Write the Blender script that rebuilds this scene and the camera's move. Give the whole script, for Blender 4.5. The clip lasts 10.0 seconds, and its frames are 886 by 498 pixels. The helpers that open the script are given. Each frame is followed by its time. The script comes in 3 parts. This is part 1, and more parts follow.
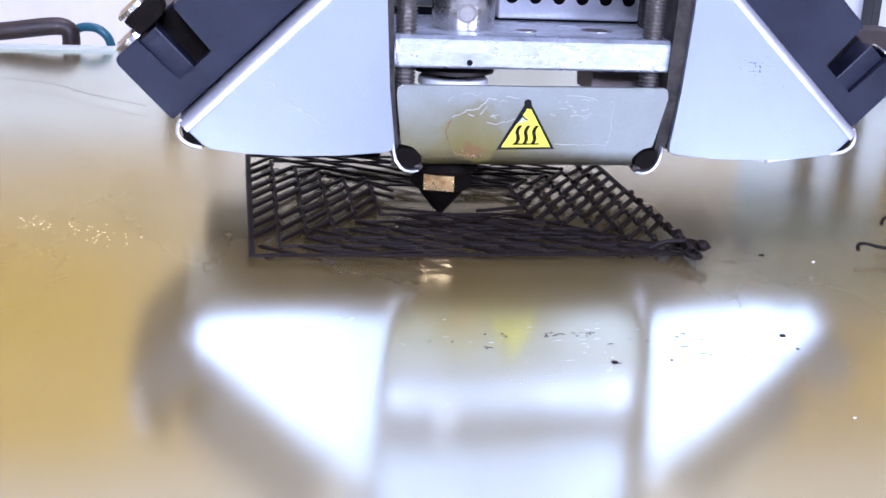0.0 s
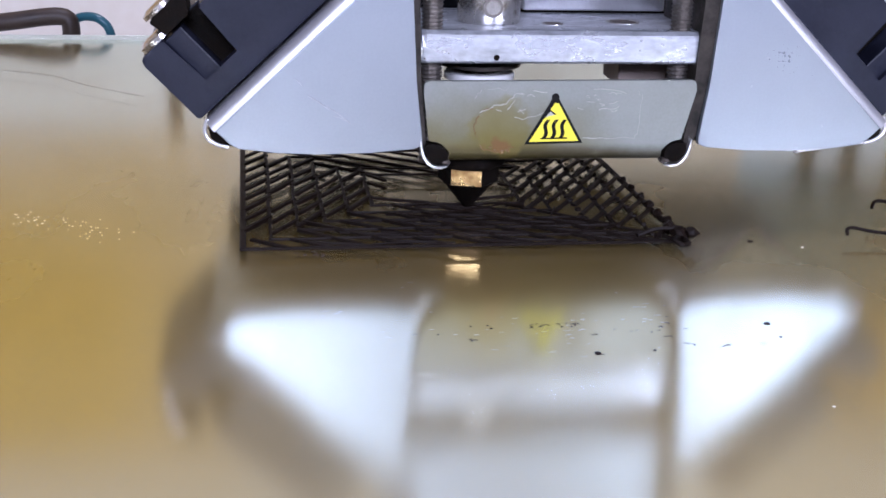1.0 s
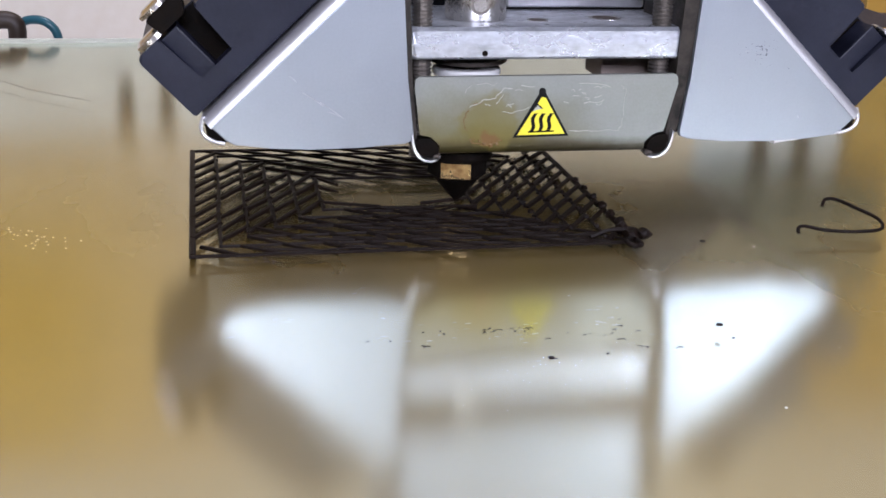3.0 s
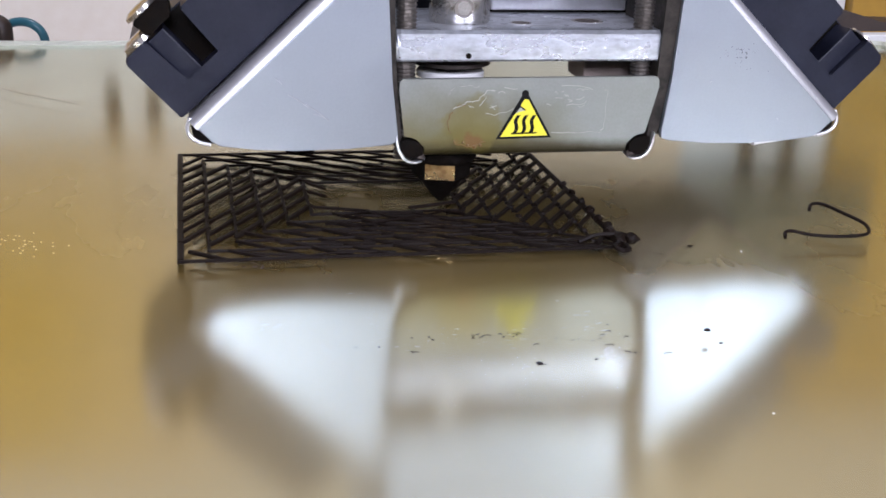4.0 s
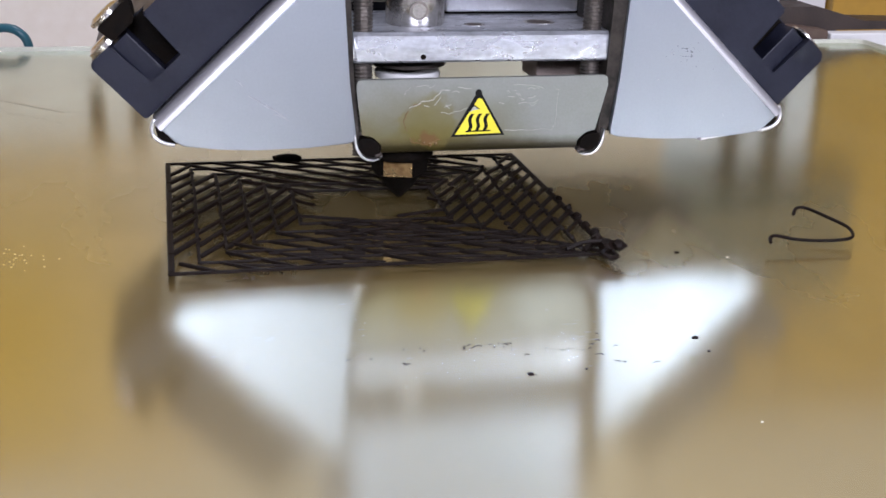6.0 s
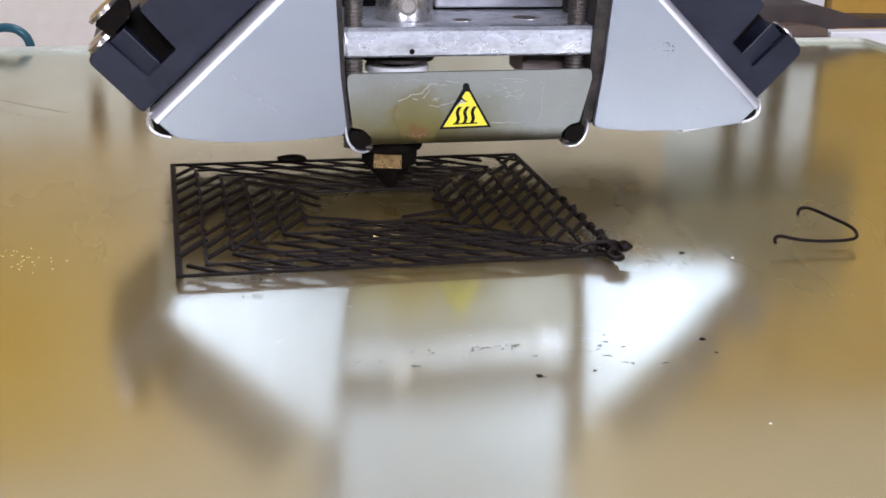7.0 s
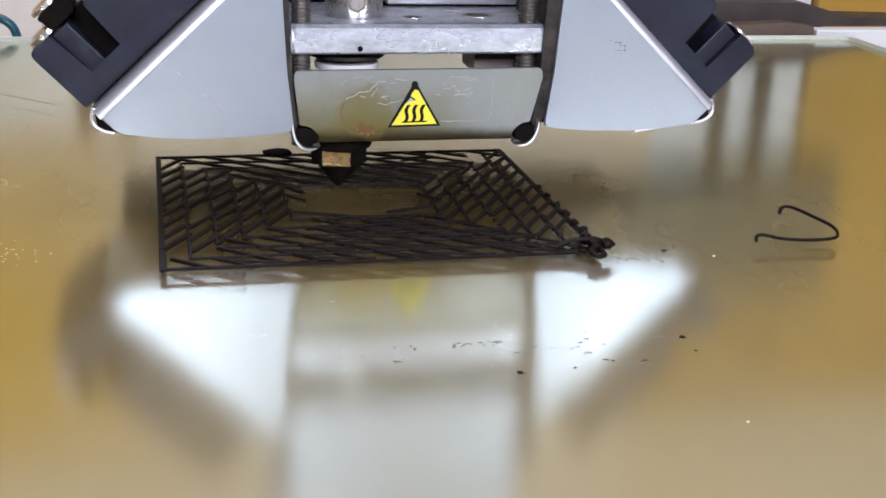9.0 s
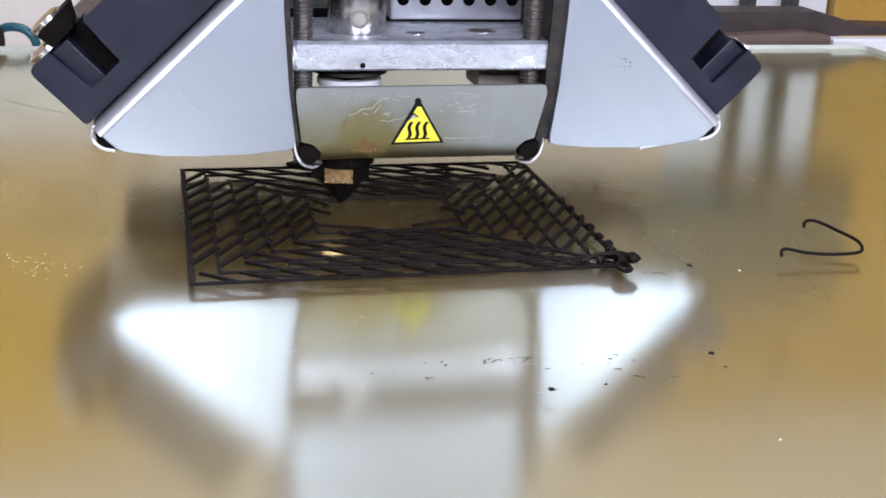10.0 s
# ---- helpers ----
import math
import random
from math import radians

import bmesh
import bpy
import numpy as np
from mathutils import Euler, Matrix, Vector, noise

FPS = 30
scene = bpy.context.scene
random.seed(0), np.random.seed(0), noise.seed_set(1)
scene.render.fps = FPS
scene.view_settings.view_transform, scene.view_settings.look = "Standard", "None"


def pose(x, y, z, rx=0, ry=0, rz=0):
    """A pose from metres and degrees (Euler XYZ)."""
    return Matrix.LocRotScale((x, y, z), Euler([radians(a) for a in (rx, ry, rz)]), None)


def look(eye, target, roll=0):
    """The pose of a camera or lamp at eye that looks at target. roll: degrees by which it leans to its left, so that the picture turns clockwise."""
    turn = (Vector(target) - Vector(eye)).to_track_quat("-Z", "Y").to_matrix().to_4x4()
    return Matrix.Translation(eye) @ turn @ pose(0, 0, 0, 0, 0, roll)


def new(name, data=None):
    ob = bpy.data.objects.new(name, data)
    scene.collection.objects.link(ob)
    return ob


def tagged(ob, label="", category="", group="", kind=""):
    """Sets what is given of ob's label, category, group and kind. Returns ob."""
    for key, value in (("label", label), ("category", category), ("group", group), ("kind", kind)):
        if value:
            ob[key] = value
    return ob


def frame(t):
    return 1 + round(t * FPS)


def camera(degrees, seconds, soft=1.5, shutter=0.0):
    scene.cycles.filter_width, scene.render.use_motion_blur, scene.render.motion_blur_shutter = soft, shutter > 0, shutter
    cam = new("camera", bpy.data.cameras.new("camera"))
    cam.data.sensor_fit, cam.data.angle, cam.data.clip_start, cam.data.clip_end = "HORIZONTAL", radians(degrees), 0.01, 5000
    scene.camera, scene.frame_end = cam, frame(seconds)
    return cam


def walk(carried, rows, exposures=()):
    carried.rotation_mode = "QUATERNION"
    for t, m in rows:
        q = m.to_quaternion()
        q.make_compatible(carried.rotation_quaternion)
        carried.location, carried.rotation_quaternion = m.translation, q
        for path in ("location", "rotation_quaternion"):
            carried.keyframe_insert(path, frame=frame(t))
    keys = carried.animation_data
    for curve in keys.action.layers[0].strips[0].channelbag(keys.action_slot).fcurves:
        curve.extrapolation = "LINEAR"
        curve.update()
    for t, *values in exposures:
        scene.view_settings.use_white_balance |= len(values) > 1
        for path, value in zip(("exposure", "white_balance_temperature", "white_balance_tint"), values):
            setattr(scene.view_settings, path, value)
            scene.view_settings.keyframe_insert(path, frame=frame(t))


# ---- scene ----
cam = camera(39.32, 10.0, soft=1.6)
walk(cam, [
    (0, pose(-0.00196, -0.14842, 0.04867, 72.276, -2.740, -9.076)),
    (0.5, pose(0.00024, -0.14880, 0.04941, 71.597, -2.493, -9.247)),
    (1, pose(0.00097, -0.14951, 0.05096, 71.166, -1.789, -8.708)),
    (1.5, pose(0.00032, -0.14871, 0.05077, 71.306, -1.864, -9.070)),
    (2, pose(0.00181, -0.14833, 0.04988, 71.227, -1.611, -9.931)),
    (3.5, pose(0.00189, -0.14836, 0.05198, 71.128, -1.789, -10.992)),
    (4, pose(0.00169, -0.14832, 0.05199, 71.171, -1.858, -11.367)),
    (4.5, pose(0.00271, -0.14840, 0.05185, 71.316, -1.912, -11.978)),
    (5, pose(0.00128, -0.14857, 0.05211, 70.895, -1.824, -11.523)),
    (5.5, pose(0.00118, -0.14862, 0.05318, 70.957, -1.654, -12.050)),
    (7, pose(-0.00060, -0.14862, 0.05494, 70.765, -1.524, -12.474)),
    (7.5, pose(-0.00090, -0.14889, 0.05478, 70.620, -1.755, -12.875)),
    (8, pose(0.00024, -0.14916, 0.05464, 70.537, -1.719, -12.469)),
    (8.5, pose(-0.00030, -0.14895, 0.05521, 70.484, -2.184, -13.093)),
    (9, pose(-0.00020, -0.14929, 0.05571, 70.404, -2.178, -12.847)),
    (9.5, pose(-0.00046, -0.14968, 0.05551, 70.095, -2.536, -13.024)),
    (10, pose(-0.00288, -0.14883, 0.05718, 70.551, -2.167, -12.512)),
], exposures=[
    (0.0, 0.60, 5120, 34), (0.5, 0.08, 5390, 34), (1.0, 0.04, 5560, 31), (1.5, 0.02, 5670, 29), (2.0, 0.0, 5900, 26), (3.5, 0.0, 6000, 26),
    (5.5, -0.05, 6100, 26), (7.5, 0.0, 6100, 25), (9.0, 0.0, 6100, 24), (9.5, 0.02, 6050, 24), (10.0, 0.12, 5900, 25)])

# ---- light: two cool work lights in front of the printer, a ceiling light above ----
world = bpy.data.worlds.new("world")
world.use_nodes = True
world.node_tree.nodes["Background"].inputs["Color"].default_value = (0.9, 0.95, 1.0, 1)
world.node_tree.nodes["Background"].inputs["Strength"].default_value = 0.05
scene.world = world


def area_lamp(name, eye, target, sx, sy, watts, colour):
    data = bpy.data.lights.new(name, "AREA")
    data.shape, data.size, data.size_y, data.energy, data.color = "RECTANGLE", sx, sy, watts, colour
    ob = new(name, data)
    ob.matrix_world = look(eye, target)
    return ob


area_lamp("work_light", (-0.07, -0.58, 0.29), (0.02, 0.02, 0.03), 0.22, 0.18, 3.6, (0.90, 0.95, 1.0))
area_lamp("work_light", (0.37, -0.58, 0.29), (0.07, 0.02, 0.03), 0.24, 0.18, 2.9, (0.90, 0.95, 1.0))
area_lamp("ceiling_light", (0.05, 0.12, 0.85), (0.05, 0.0, 0.0), 0.30, 0.22, 3.6, (0.98, 0.98, 1.0))

MM = 0.001


# ---- materials ----
def material(name, colour, rough=0.5, metal=0.0, tint=None, scale=300.0, amount=0.5, fine=4000.0, bump=0.0, stretch=(1, 1, 1), rough_var=0.1,
             spec=0.5, coat=0.0):
    """A surface with colour variation at a coarse and a fine scale, uneven gloss and fine relief."""
    m = bpy.data.materials.new(name)
    m.use_nodes = True
    nt = m.node_tree
    p = nt.nodes["Principled BSDF"]
    tc = nt.nodes.new("ShaderNodeTexCoord")
    mp = nt.nodes.new("ShaderNodeMapping")
    mp.inputs["Scale"].default_value = stretch
    nt.links.new(tc.outputs["Object"], mp.inputs["Vector"])
    coarse = nt.nodes.new("ShaderNodeTexNoise")
    coarse.inputs["Scale"].default_value, coarse.inputs["Detail"].default_value = scale, 5
    grain = nt.nodes.new("ShaderNodeTexNoise")
    grain.inputs["Scale"].default_value, grain.inputs["Detail"].default_value = fine, 3
    for n in (coarse, grain):
        nt.links.new(mp.outputs["Vector"], n.inputs["Vector"])
    both = nt.nodes.new("ShaderNodeMath")
    both.operation = "MULTIPLY_ADD"
    both.inputs[1].default_value = 0.35
    nt.links.new(grain.outputs["Fac"], both.inputs[0])
    half = nt.nodes.new("ShaderNodeMath")
    half.operation = "MULTIPLY"
    half.inputs[1].default_value = 0.65
    nt.links.new(coarse.outputs["Fac"], half.inputs[0])
    nt.links.new(half.outputs[0], both.inputs[2])
    ramp = nt.nodes.new("ShaderNodeMapRange")
    ramp.inputs["From Min"].default_value, ramp.inputs["From Max"].default_value = 0.35, 0.65
    ramp.inputs["To Max"].default_value = amount
    nt.links.new(both.outputs[0], ramp.inputs["Value"])
    mix = nt.nodes.new("ShaderNodeMix")
    mix.data_type = "RGBA"
    mix.inputs["A"].default_value = (*colour, 1)
    mix.inputs["B"].default_value = (*(tint or tuple(c * 0.7 for c in colour)), 1)
    nt.links.new(ramp.outputs[0], mix.inputs["Factor"])
    nt.links.new(mix.outputs["Result"], p.inputs["Base Color"])
    r = nt.nodes.new("ShaderNodeMapRange")
    r.inputs["From Min"].default_value, r.inputs["From Max"].default_value = 0.3, 0.7
    r.inputs["To Min"].default_value, r.inputs["To Max"].default_value = max(0.02, rough - rough_var), rough + rough_var
    nt.links.new(both.outputs[0], r.inputs["Value"])
    nt.links.new(r.outputs[0], p.inputs["Roughness"])
    p.inputs["Metallic"].default_value = metal
    p.inputs["Specular IOR Level"].default_value = spec
    p.inputs["Coat Weight"].default_value = coat
    if bump:
        b = nt.nodes.new("ShaderNodeBump")
        b.inputs["Strength"].default_value, b.inputs["Distance"].default_value = bump, 0.0002
        nt.links.new(both.outputs[0], b.inputs["Height"])
        nt.links.new(b.outputs[0], p.inputs["Normal"])
    return m


def stain(m, centre, radius, colour, wobble=0.5, scale=350.0, stretch=(1, 1, 1), edge=0.25, strength=1.0):
    """A stain of its own shape on material m: a ragged blot about a place on the thing."""
    nt = m.node_tree
    p = nt.nodes["Principled BSDF"]
    old = p.inputs["Base Color"].links[0].from_socket
    tc = nt.nodes.new("ShaderNodeTexCoord")
    sub = nt.nodes.new("ShaderNodeVectorMath")
    sub.operation = "SUBTRACT"
    sub.inputs[1].default_value = [c * MM for c in centre]
    nt.links.new(tc.outputs["Object"], sub.inputs[0])
    mul = nt.nodes.new("ShaderNodeVectorMath")
    mul.operation = "MULTIPLY"
    mul.inputs[1].default_value = [s / (radius * MM) for s in stretch]
    nt.links.new(sub.outputs[0], mul.inputs[0])
    ln = nt.nodes.new("ShaderNodeVectorMath")
    ln.operation = "LENGTH"
    nt.links.new(mul.outputs[0], ln.inputs[0])
    nz = nt.nodes.new("ShaderNodeTexNoise")
    nz.inputs["Scale"].default_value, nz.inputs["Detail"].default_value = scale, 4
    nt.links.new(tc.outputs["Object"], nz.inputs["Vector"])
    add = nt.nodes.new("ShaderNodeMath")
    add.operation = "MULTIPLY_ADD"
    add.inputs[1].default_value = wobble * 2
    nt.links.new(nz.outputs["Fac"], add.inputs[0])
    nt.links.new(ln.outputs["Value"], add.inputs[2])
    mr = nt.nodes.new("ShaderNodeMapRange")
    mr.interpolation_type = "SMOOTHSTEP"
    mr.inputs["From Min"].default_value, mr.inputs["From Max"].default_value = 1 + wobble - edge, 1 + wobble + edge
    mr.inputs["To Min"].default_value, mr.inputs["To Max"].default_value = strength, 0.0
    nt.links.new(add.outputs[0], mr.inputs["Value"])
    mix = nt.nodes.new("ShaderNodeMix")
    mix.data_type = "RGBA"
    nt.links.new(mr.outputs[0], mix.inputs["Factor"])
    nt.links.new(old, mix.inputs["A"])
    mix.inputs["B"].default_value = (*colour, 1)
    nt.links.new(mix.outputs["Result"], p.inputs["Base Color"])
    return m


def clear_glass(name):
    """Thin clear glass seen from above: it lets light straight through and adds a faint gloss."""
    m = bpy.data.materials.new(name)
    m.use_nodes = True
    nt = m.node_tree
    nt.nodes.remove(nt.nodes["Principled BSDF"])
    out = nt.nodes["Material Output"]
    clear = nt.nodes.new("ShaderNodeBsdfTransparent")
    clear.inputs["Color"].default_value = (0.975, 0.985, 0.965, 1)
    gloss = nt.nodes.new("ShaderNodeBsdfGlossy")
    gloss.inputs["Roughness"].default_value = 0.12
    mix = nt.nodes.new("ShaderNodeMixShader")
    mix.inputs[0].default_value = 0.035
    nt.links.new(clear.outputs[0], mix.inputs[1])
    nt.links.new(gloss.outputs[0], mix.inputs[2])
    nt.links.new(mix.outputs[0], out.inputs["Surface"])
    return m


def amber_plate(name):
    """Rolled metal under an amber varnish: an amber body with a wide hazy gloss, and a neutral, grainy, half-sharp sheen."""
    m = bpy.data.materials.new(name)
    m.use_nodes = True
    nt = m.node_tree
    p = nt.nodes["Principled BSDF"]
    out = nt.nodes["Material Output"]
    tc = nt.nodes.new("ShaderNodeTexCoord")

    def cloud(scale, detail, stretch):
        mp = nt.nodes.new("ShaderNodeMapping")
        mp.inputs["Scale"].default_value = stretch
        nt.links.new(tc.outputs["Object"], mp.inputs["Vector"])
        n = nt.nodes.new("ShaderNodeTexNoise")
        n.inputs["Scale"].default_value, n.inputs["Detail"].default_value = scale, detail
        nt.links.new(mp.outputs["Vector"], n.inputs["Vector"])
        return n.outputs["Fac"]

    def spread(value, lo, hi, a=0.35, b=0.65):
        r = nt.nodes.new("ShaderNodeMapRange")
        r.inputs["From Min"].default_value, r.inputs["From Max"].default_value = a, b
        r.inputs["To Min"].default_value, r.inputs["To Max"].default_value = lo, hi
        nt.links.new(value, r.inputs["Value"])
        return r.outputs[0]

    blots, grain, smear = cloud(16, 4, (1, 1, 1)), cloud(2600, 3, (1, 1, 1)), cloud(55, 5, (1, 0.45, 1))
    mix = nt.nodes.new("ShaderNodeMix")
    mix.data_type = "RGBA"
    mix.inputs["A"].default_value, mix.inputs["B"].default_value = (0.55, 0.45, 0.27, 1), (0.55, 0.50, 0.38, 1)
    nt.links.new(spread(blots, 0, 1), mix.inputs["Factor"])
    p.inputs["Base Color"].default_value = (0.70, 0.43, 0.08, 1)
    p.inputs["Roughness"].default_value, p.inputs["Specular IOR Level"].default_value = 0.6, 0.1
    sheen = nt.nodes.new("ShaderNodeBsdfGlossy")
    sheen.inputs["Color"].default_value = (0.84, 0.90, 0.88, 1)
    nt.links.new(spread(smear, 0.085, 0.14), sheen.inputs["Roughness"])
    b = nt.nodes.new("ShaderNodeBump")
    b.inputs["Strength"].default_value, b.inputs["Distance"].default_value = 0.07, 0.0002
    nt.links.new(grain, b.inputs["Height"])
    nt.links.new(b.outputs[0], sheen.inputs["Normal"])
    haze = nt.nodes.new("ShaderNodeBsdfGlossy")
    nt.links.new(mix.outputs["Result"], haze.inputs["Color"])
    nt.links.new(spread(blots, HAZE - 0.04, HAZE + 0.04), haze.inputs["Roughness"])
    nt.links.new(b.outputs[0], haze.inputs["Normal"])
    body = nt.nodes.new("ShaderNodeMixShader")
    body.inputs[0].default_value = 0.77
    nt.links.new(p.outputs[0], body.inputs[1])
    nt.links.new(haze.outputs[0], body.inputs[2])
    both = nt.nodes.new("ShaderNodeMixShader")
    edge = nt.nodes.new("ShaderNodeFresnel")
    edge.inputs["IOR"].default_value = 1.5
    add = nt.nodes.new("ShaderNodeMath")
    add.use_clamp = True
    nt.links.new(edge.outputs[0], add.inputs[0])
    nt.links.new(spread(smear, GLOSS - 0.05, GLOSS + 0.05), add.inputs[1])
    nt.links.new(add.outputs[0], both.inputs[0])
    nt.links.new(body.outputs[0], both.inputs[1])
    nt.links.new(sheen.outputs[0], both.inputs[2])
    nt.links.new(both.outputs[0], out.inputs["Surface"])
    return m


GLOSS, HAZE = 0.38, 0.36
M_BED = amber_plate("amber_coated_metal")
M_GLASS = clear_glass("clear_glass")
M_EDGE = material("green_glass_edge", (0.66, 0.67, 0.60), 0.3, 0.0, scale=80, amount=0.5)
M_PANEL = material("satin_grey_aluminium", (0.365, 0.405, 0.45), 0.32, 0.6, scale=60, fine=2500, amount=0.25, bump=0.04, rough_var=0.06)
# lighter base than the panel sheet: the fold's highlight is partly in the colour
M_BEND = material("bright_bend", (0.80, 0.80, 0.82), 0.36, 0.8, scale=200, fine=3000, amount=0.3, stretch=(1, 1, 1))
M_COVER = material("worn_steel_cover", (0.27, 0.285, 0.265), 0.42, 0.5, tint=(0.20, 0.21, 0.18), scale=120, fine=3000, amount=0.5, bump=0.08)
stain(M_COVER, (1.0, -9.1, 9.0), 8.0, (0.13, 0.105, 0.012), wobble=0.5, scale=160, stretch=(0.6, 1, 1.3), edge=0.7, strength=0.9)
stain(M_COVER, (10, -9.1, 9.0), 1.7, (0.045, 0.035, 0.012), wobble=0.3, scale=200, stretch=(0.07, 0.4, 1), edge=0.45, strength=0.9)
stain(M_COVER, (3.0, -7.5, 12.9), 3.7, (0.17, 0.14, 0.03), wobble=1.2, scale=210, stretch=(0.95, 0.3, 1.0), edge=0.16, strength=0.52)
stain(M_COVER, (2.6, -7.5, 10.4), 1.1, (0.17, 0.09, 0.03), wobble=1.5, scale=600, stretch=(0.7, 1, 1.2), edge=0.3, strength=0.9)
M_BAR = material("scuffed_aluminium", (0.82, 0.86, 0.93), 0.32, 0.75, tint=(0.36, 0.38, 0.40), scale=420, fine=1300, amount=1.0, stretch=(0.45, 1, 1), bump=0.8, rough_var=0.12)
M_SINK = material("machined_aluminium", (0.86, 0.87, 0.90), 0.42, 0.6, tint=(0.66, 0.66, 0.68), scale=300, fine=2500, amount=0.6, bump=0.2)
M_STEEL = material("nickel_steel", (0.62, 0.60, 0.57), 0.25, 0.95, scale=300, fine=3000, amount=0.5, bump=0.1)
M_ROD = material("threaded_steel", (0.30, 0.28, 0.26), 0.42, 0.9, tint=(0.14, 0.12, 0.10), scale=400, fine=3000, amount=0.8)
M_FAN = material("navy_black_plastic", (0.0085, 0.0098, 0.019), 0.42, 0.0, tint=(0.015, 0.0175, 0.031), scale=160, fine=1600, amount=0.8, bump=0.35, spec=0.26)
# residue black, base lowered for shade; it also paints shaded gaps and holes
M_SOOT_SHADE = material("residue_and_shade_black", (0.003, 0.0025, 0.002), 0.7, 0.0, tint=(0.008, 0.005, 0.003), scale=600, fine=3000, amount=0.8, bump=0.5, spec=0.07)
M_WEB = material("dark_brown_web", (0.050, 0.042, 0.034), 0.5, 0.0, tint=(0.012, 0.010, 0.008), scale=330, fine=1800, amount=1.0, bump=0.3, spec=0.2)
M_INNER = material("browned_steel", (0.11, 0.09, 0.075), 0.5, 0.5, tint=(0.045, 0.036, 0.03), scale=250, fine=2000, amount=0.9, bump=0.2)
M_BRASS = material("worn_brass", (0.78, 0.55, 0.25), 0.28, 0.85, tint=(0.16, 0.065, 0.018), scale=330, fine=900, amount=0.9, bump=0.4)
M_YELLOW = material("yellow_vinyl", (0.80, 0.70, 0.02), 0.45, 0.0, tint=(0.70, 0.62, 0.05), scale=500, amount=0.5)
M_BLACK = material("black_print", (0.008, 0.008, 0.007), 0.6, 0.0, scale=600, amount=0.5, spec=0.12)
M_FILM = material("peeled_film_edge", (0.46, 0.46, 0.41), 0.25, 0.0, scale=700, amount=0.6, bump=0.3)
M_WHITE = material("white_ptfe", (0.78, 0.78, 0.76), 0.45, 0.0, scale=200, amount=0.25)
M_GLUE = material("dried_glue", (0.40, 0.39, 0.35), 0.55, 0.0, tint=(0.22, 0.20, 0.16), scale=900, fine=3000, amount=0.9, spec=0.2)
M_STRAND = material("black_filament", (0.0055, 0.0037, 0.0028), 0.5, 0.0, tint=(0.013, 0.007, 0.0045), scale=300, fine=2500, amount=0.8, bump=0.3, spec=0.12)
M_CREAM = material("cream_painted_panel", (0.85, 0.79, 0.69), 0.6, 0.0, tint=(0.74, 0.65, 0.52), scale=9, fine=300, amount=0.6)
M_BEIGE = material("beige_painted_panel", (0.60, 0.51, 0.37), 0.6, 0.0, tint=(0.52, 0.43, 0.28), scale=9, fine=300, amount=0.6)
M_TAN = material("tan_board", (0.70, 0.53, 0.36), 0.55, 0.0, tint=(0.62, 0.45, 0.28), scale=9, fine=300, amount=0.6)
# amber blot added out of view, to tint the plate's reflection at left
stain(M_TAN, (-88, 232, 110), 84, (0.50, 0.29, 0.01), wobble=0.35, scale=12, stretch=(0.95, 0.2, 1.2), edge=0.5, strength=1.0)
M_BROWN = material("brown_rubber", (0.018, 0.011, 0.008), 0.5, 0.0, tint=(0.05, 0.03, 0.021), scale=150, fine=1500, amount=0.7, bump=0.2)
M_LEDGE = material("light_brown_plastic", (0.11, 0.075, 0.05), 0.5, 0.0, tint=(0.09, 0.055, 0.04), scale=90, fine=1500, amount=0.9, bump=0.2)
M_CERAMIC = material("brown_ceramic_wool", (0.36, 0.29, 0.25), 0.7, 0.0, scale=300, amount=0.7, bump=0.3)
M_OLIVE = material("olive_grey_board", (0.09, 0.092, 0.055), 0.6, 0.0, scale=20, amount=0.6)
M_POST = material("dark_grey_post", (0.03, 0.028, 0.025), 0.5, 0.0, scale=60, amount=0.5)
M_RUST = material("amber_board", (0.46, 0.26, 0.03), 0.5, 0.0, tint=(0.34, 0.19, 0.025), scale=12, fine=300, amount=0.6)
M_SCRATCH = material("bright_scratch", (0.47, 0.50, 0.54), 0.4, 0.3, scale=900, amount=0.8)
M_TEAL = material("teal_tube", (0.025, 0.12, 0.16), 0.35, 0.0, scale=200, amount=0.5)
M_TABLE = material("white_laminate", (0.72, 0.72, 0.70), 0.5, 0.0, scale=10, fine=400, amount=0.25)
M_ROOM = material("pale_plaster", (0.62, 0.60, 0.57), 0.8, 0.0, scale=3, fine=60, amount=0.3)
M_CRUMB = material("pale_crumb", (0.75, 0.73, 0.66), 0.3, 0.0, scale=900, amount=0.4)
M_GOLD = material("dried_glue", (0.60, 0.46, 0.18), 0.2, 0.0, tint=(0.7, 0.62, 0.4), scale=900, amount=0.7, bump=0.4)


# ---- mesh tools, all in millimetres ----
def part(name, bm, mat, parent=None, label="", smooth=False):
    me = bpy.data.meshes.new(name)
    bmesh.ops.recalc_face_normals(bm, faces=bm.faces)
    bmesh.ops.scale(bm, vec=(MM, MM, MM), verts=bm.verts)
    bm.to_mesh(me)
    bm.free()
    for m in mat if isinstance(mat, (list, tuple)) else (mat,):
        me.materials.append(m)
    if smooth:
        me.polygons.foreach_set("use_smooth", [True] * len(me.polygons))
        me.set_sharp_from_angle(angle=radians(38))
    ob = new(name, me)
    ob.parent = parent
    return tagged(ob, label)


def empty(name, x=0, y=0, z=0):
    ob = new(name)
    ob.empty_display_size = 0.005
    ob.matrix_world = pose(x * MM, y * MM, z * MM)
    return ob


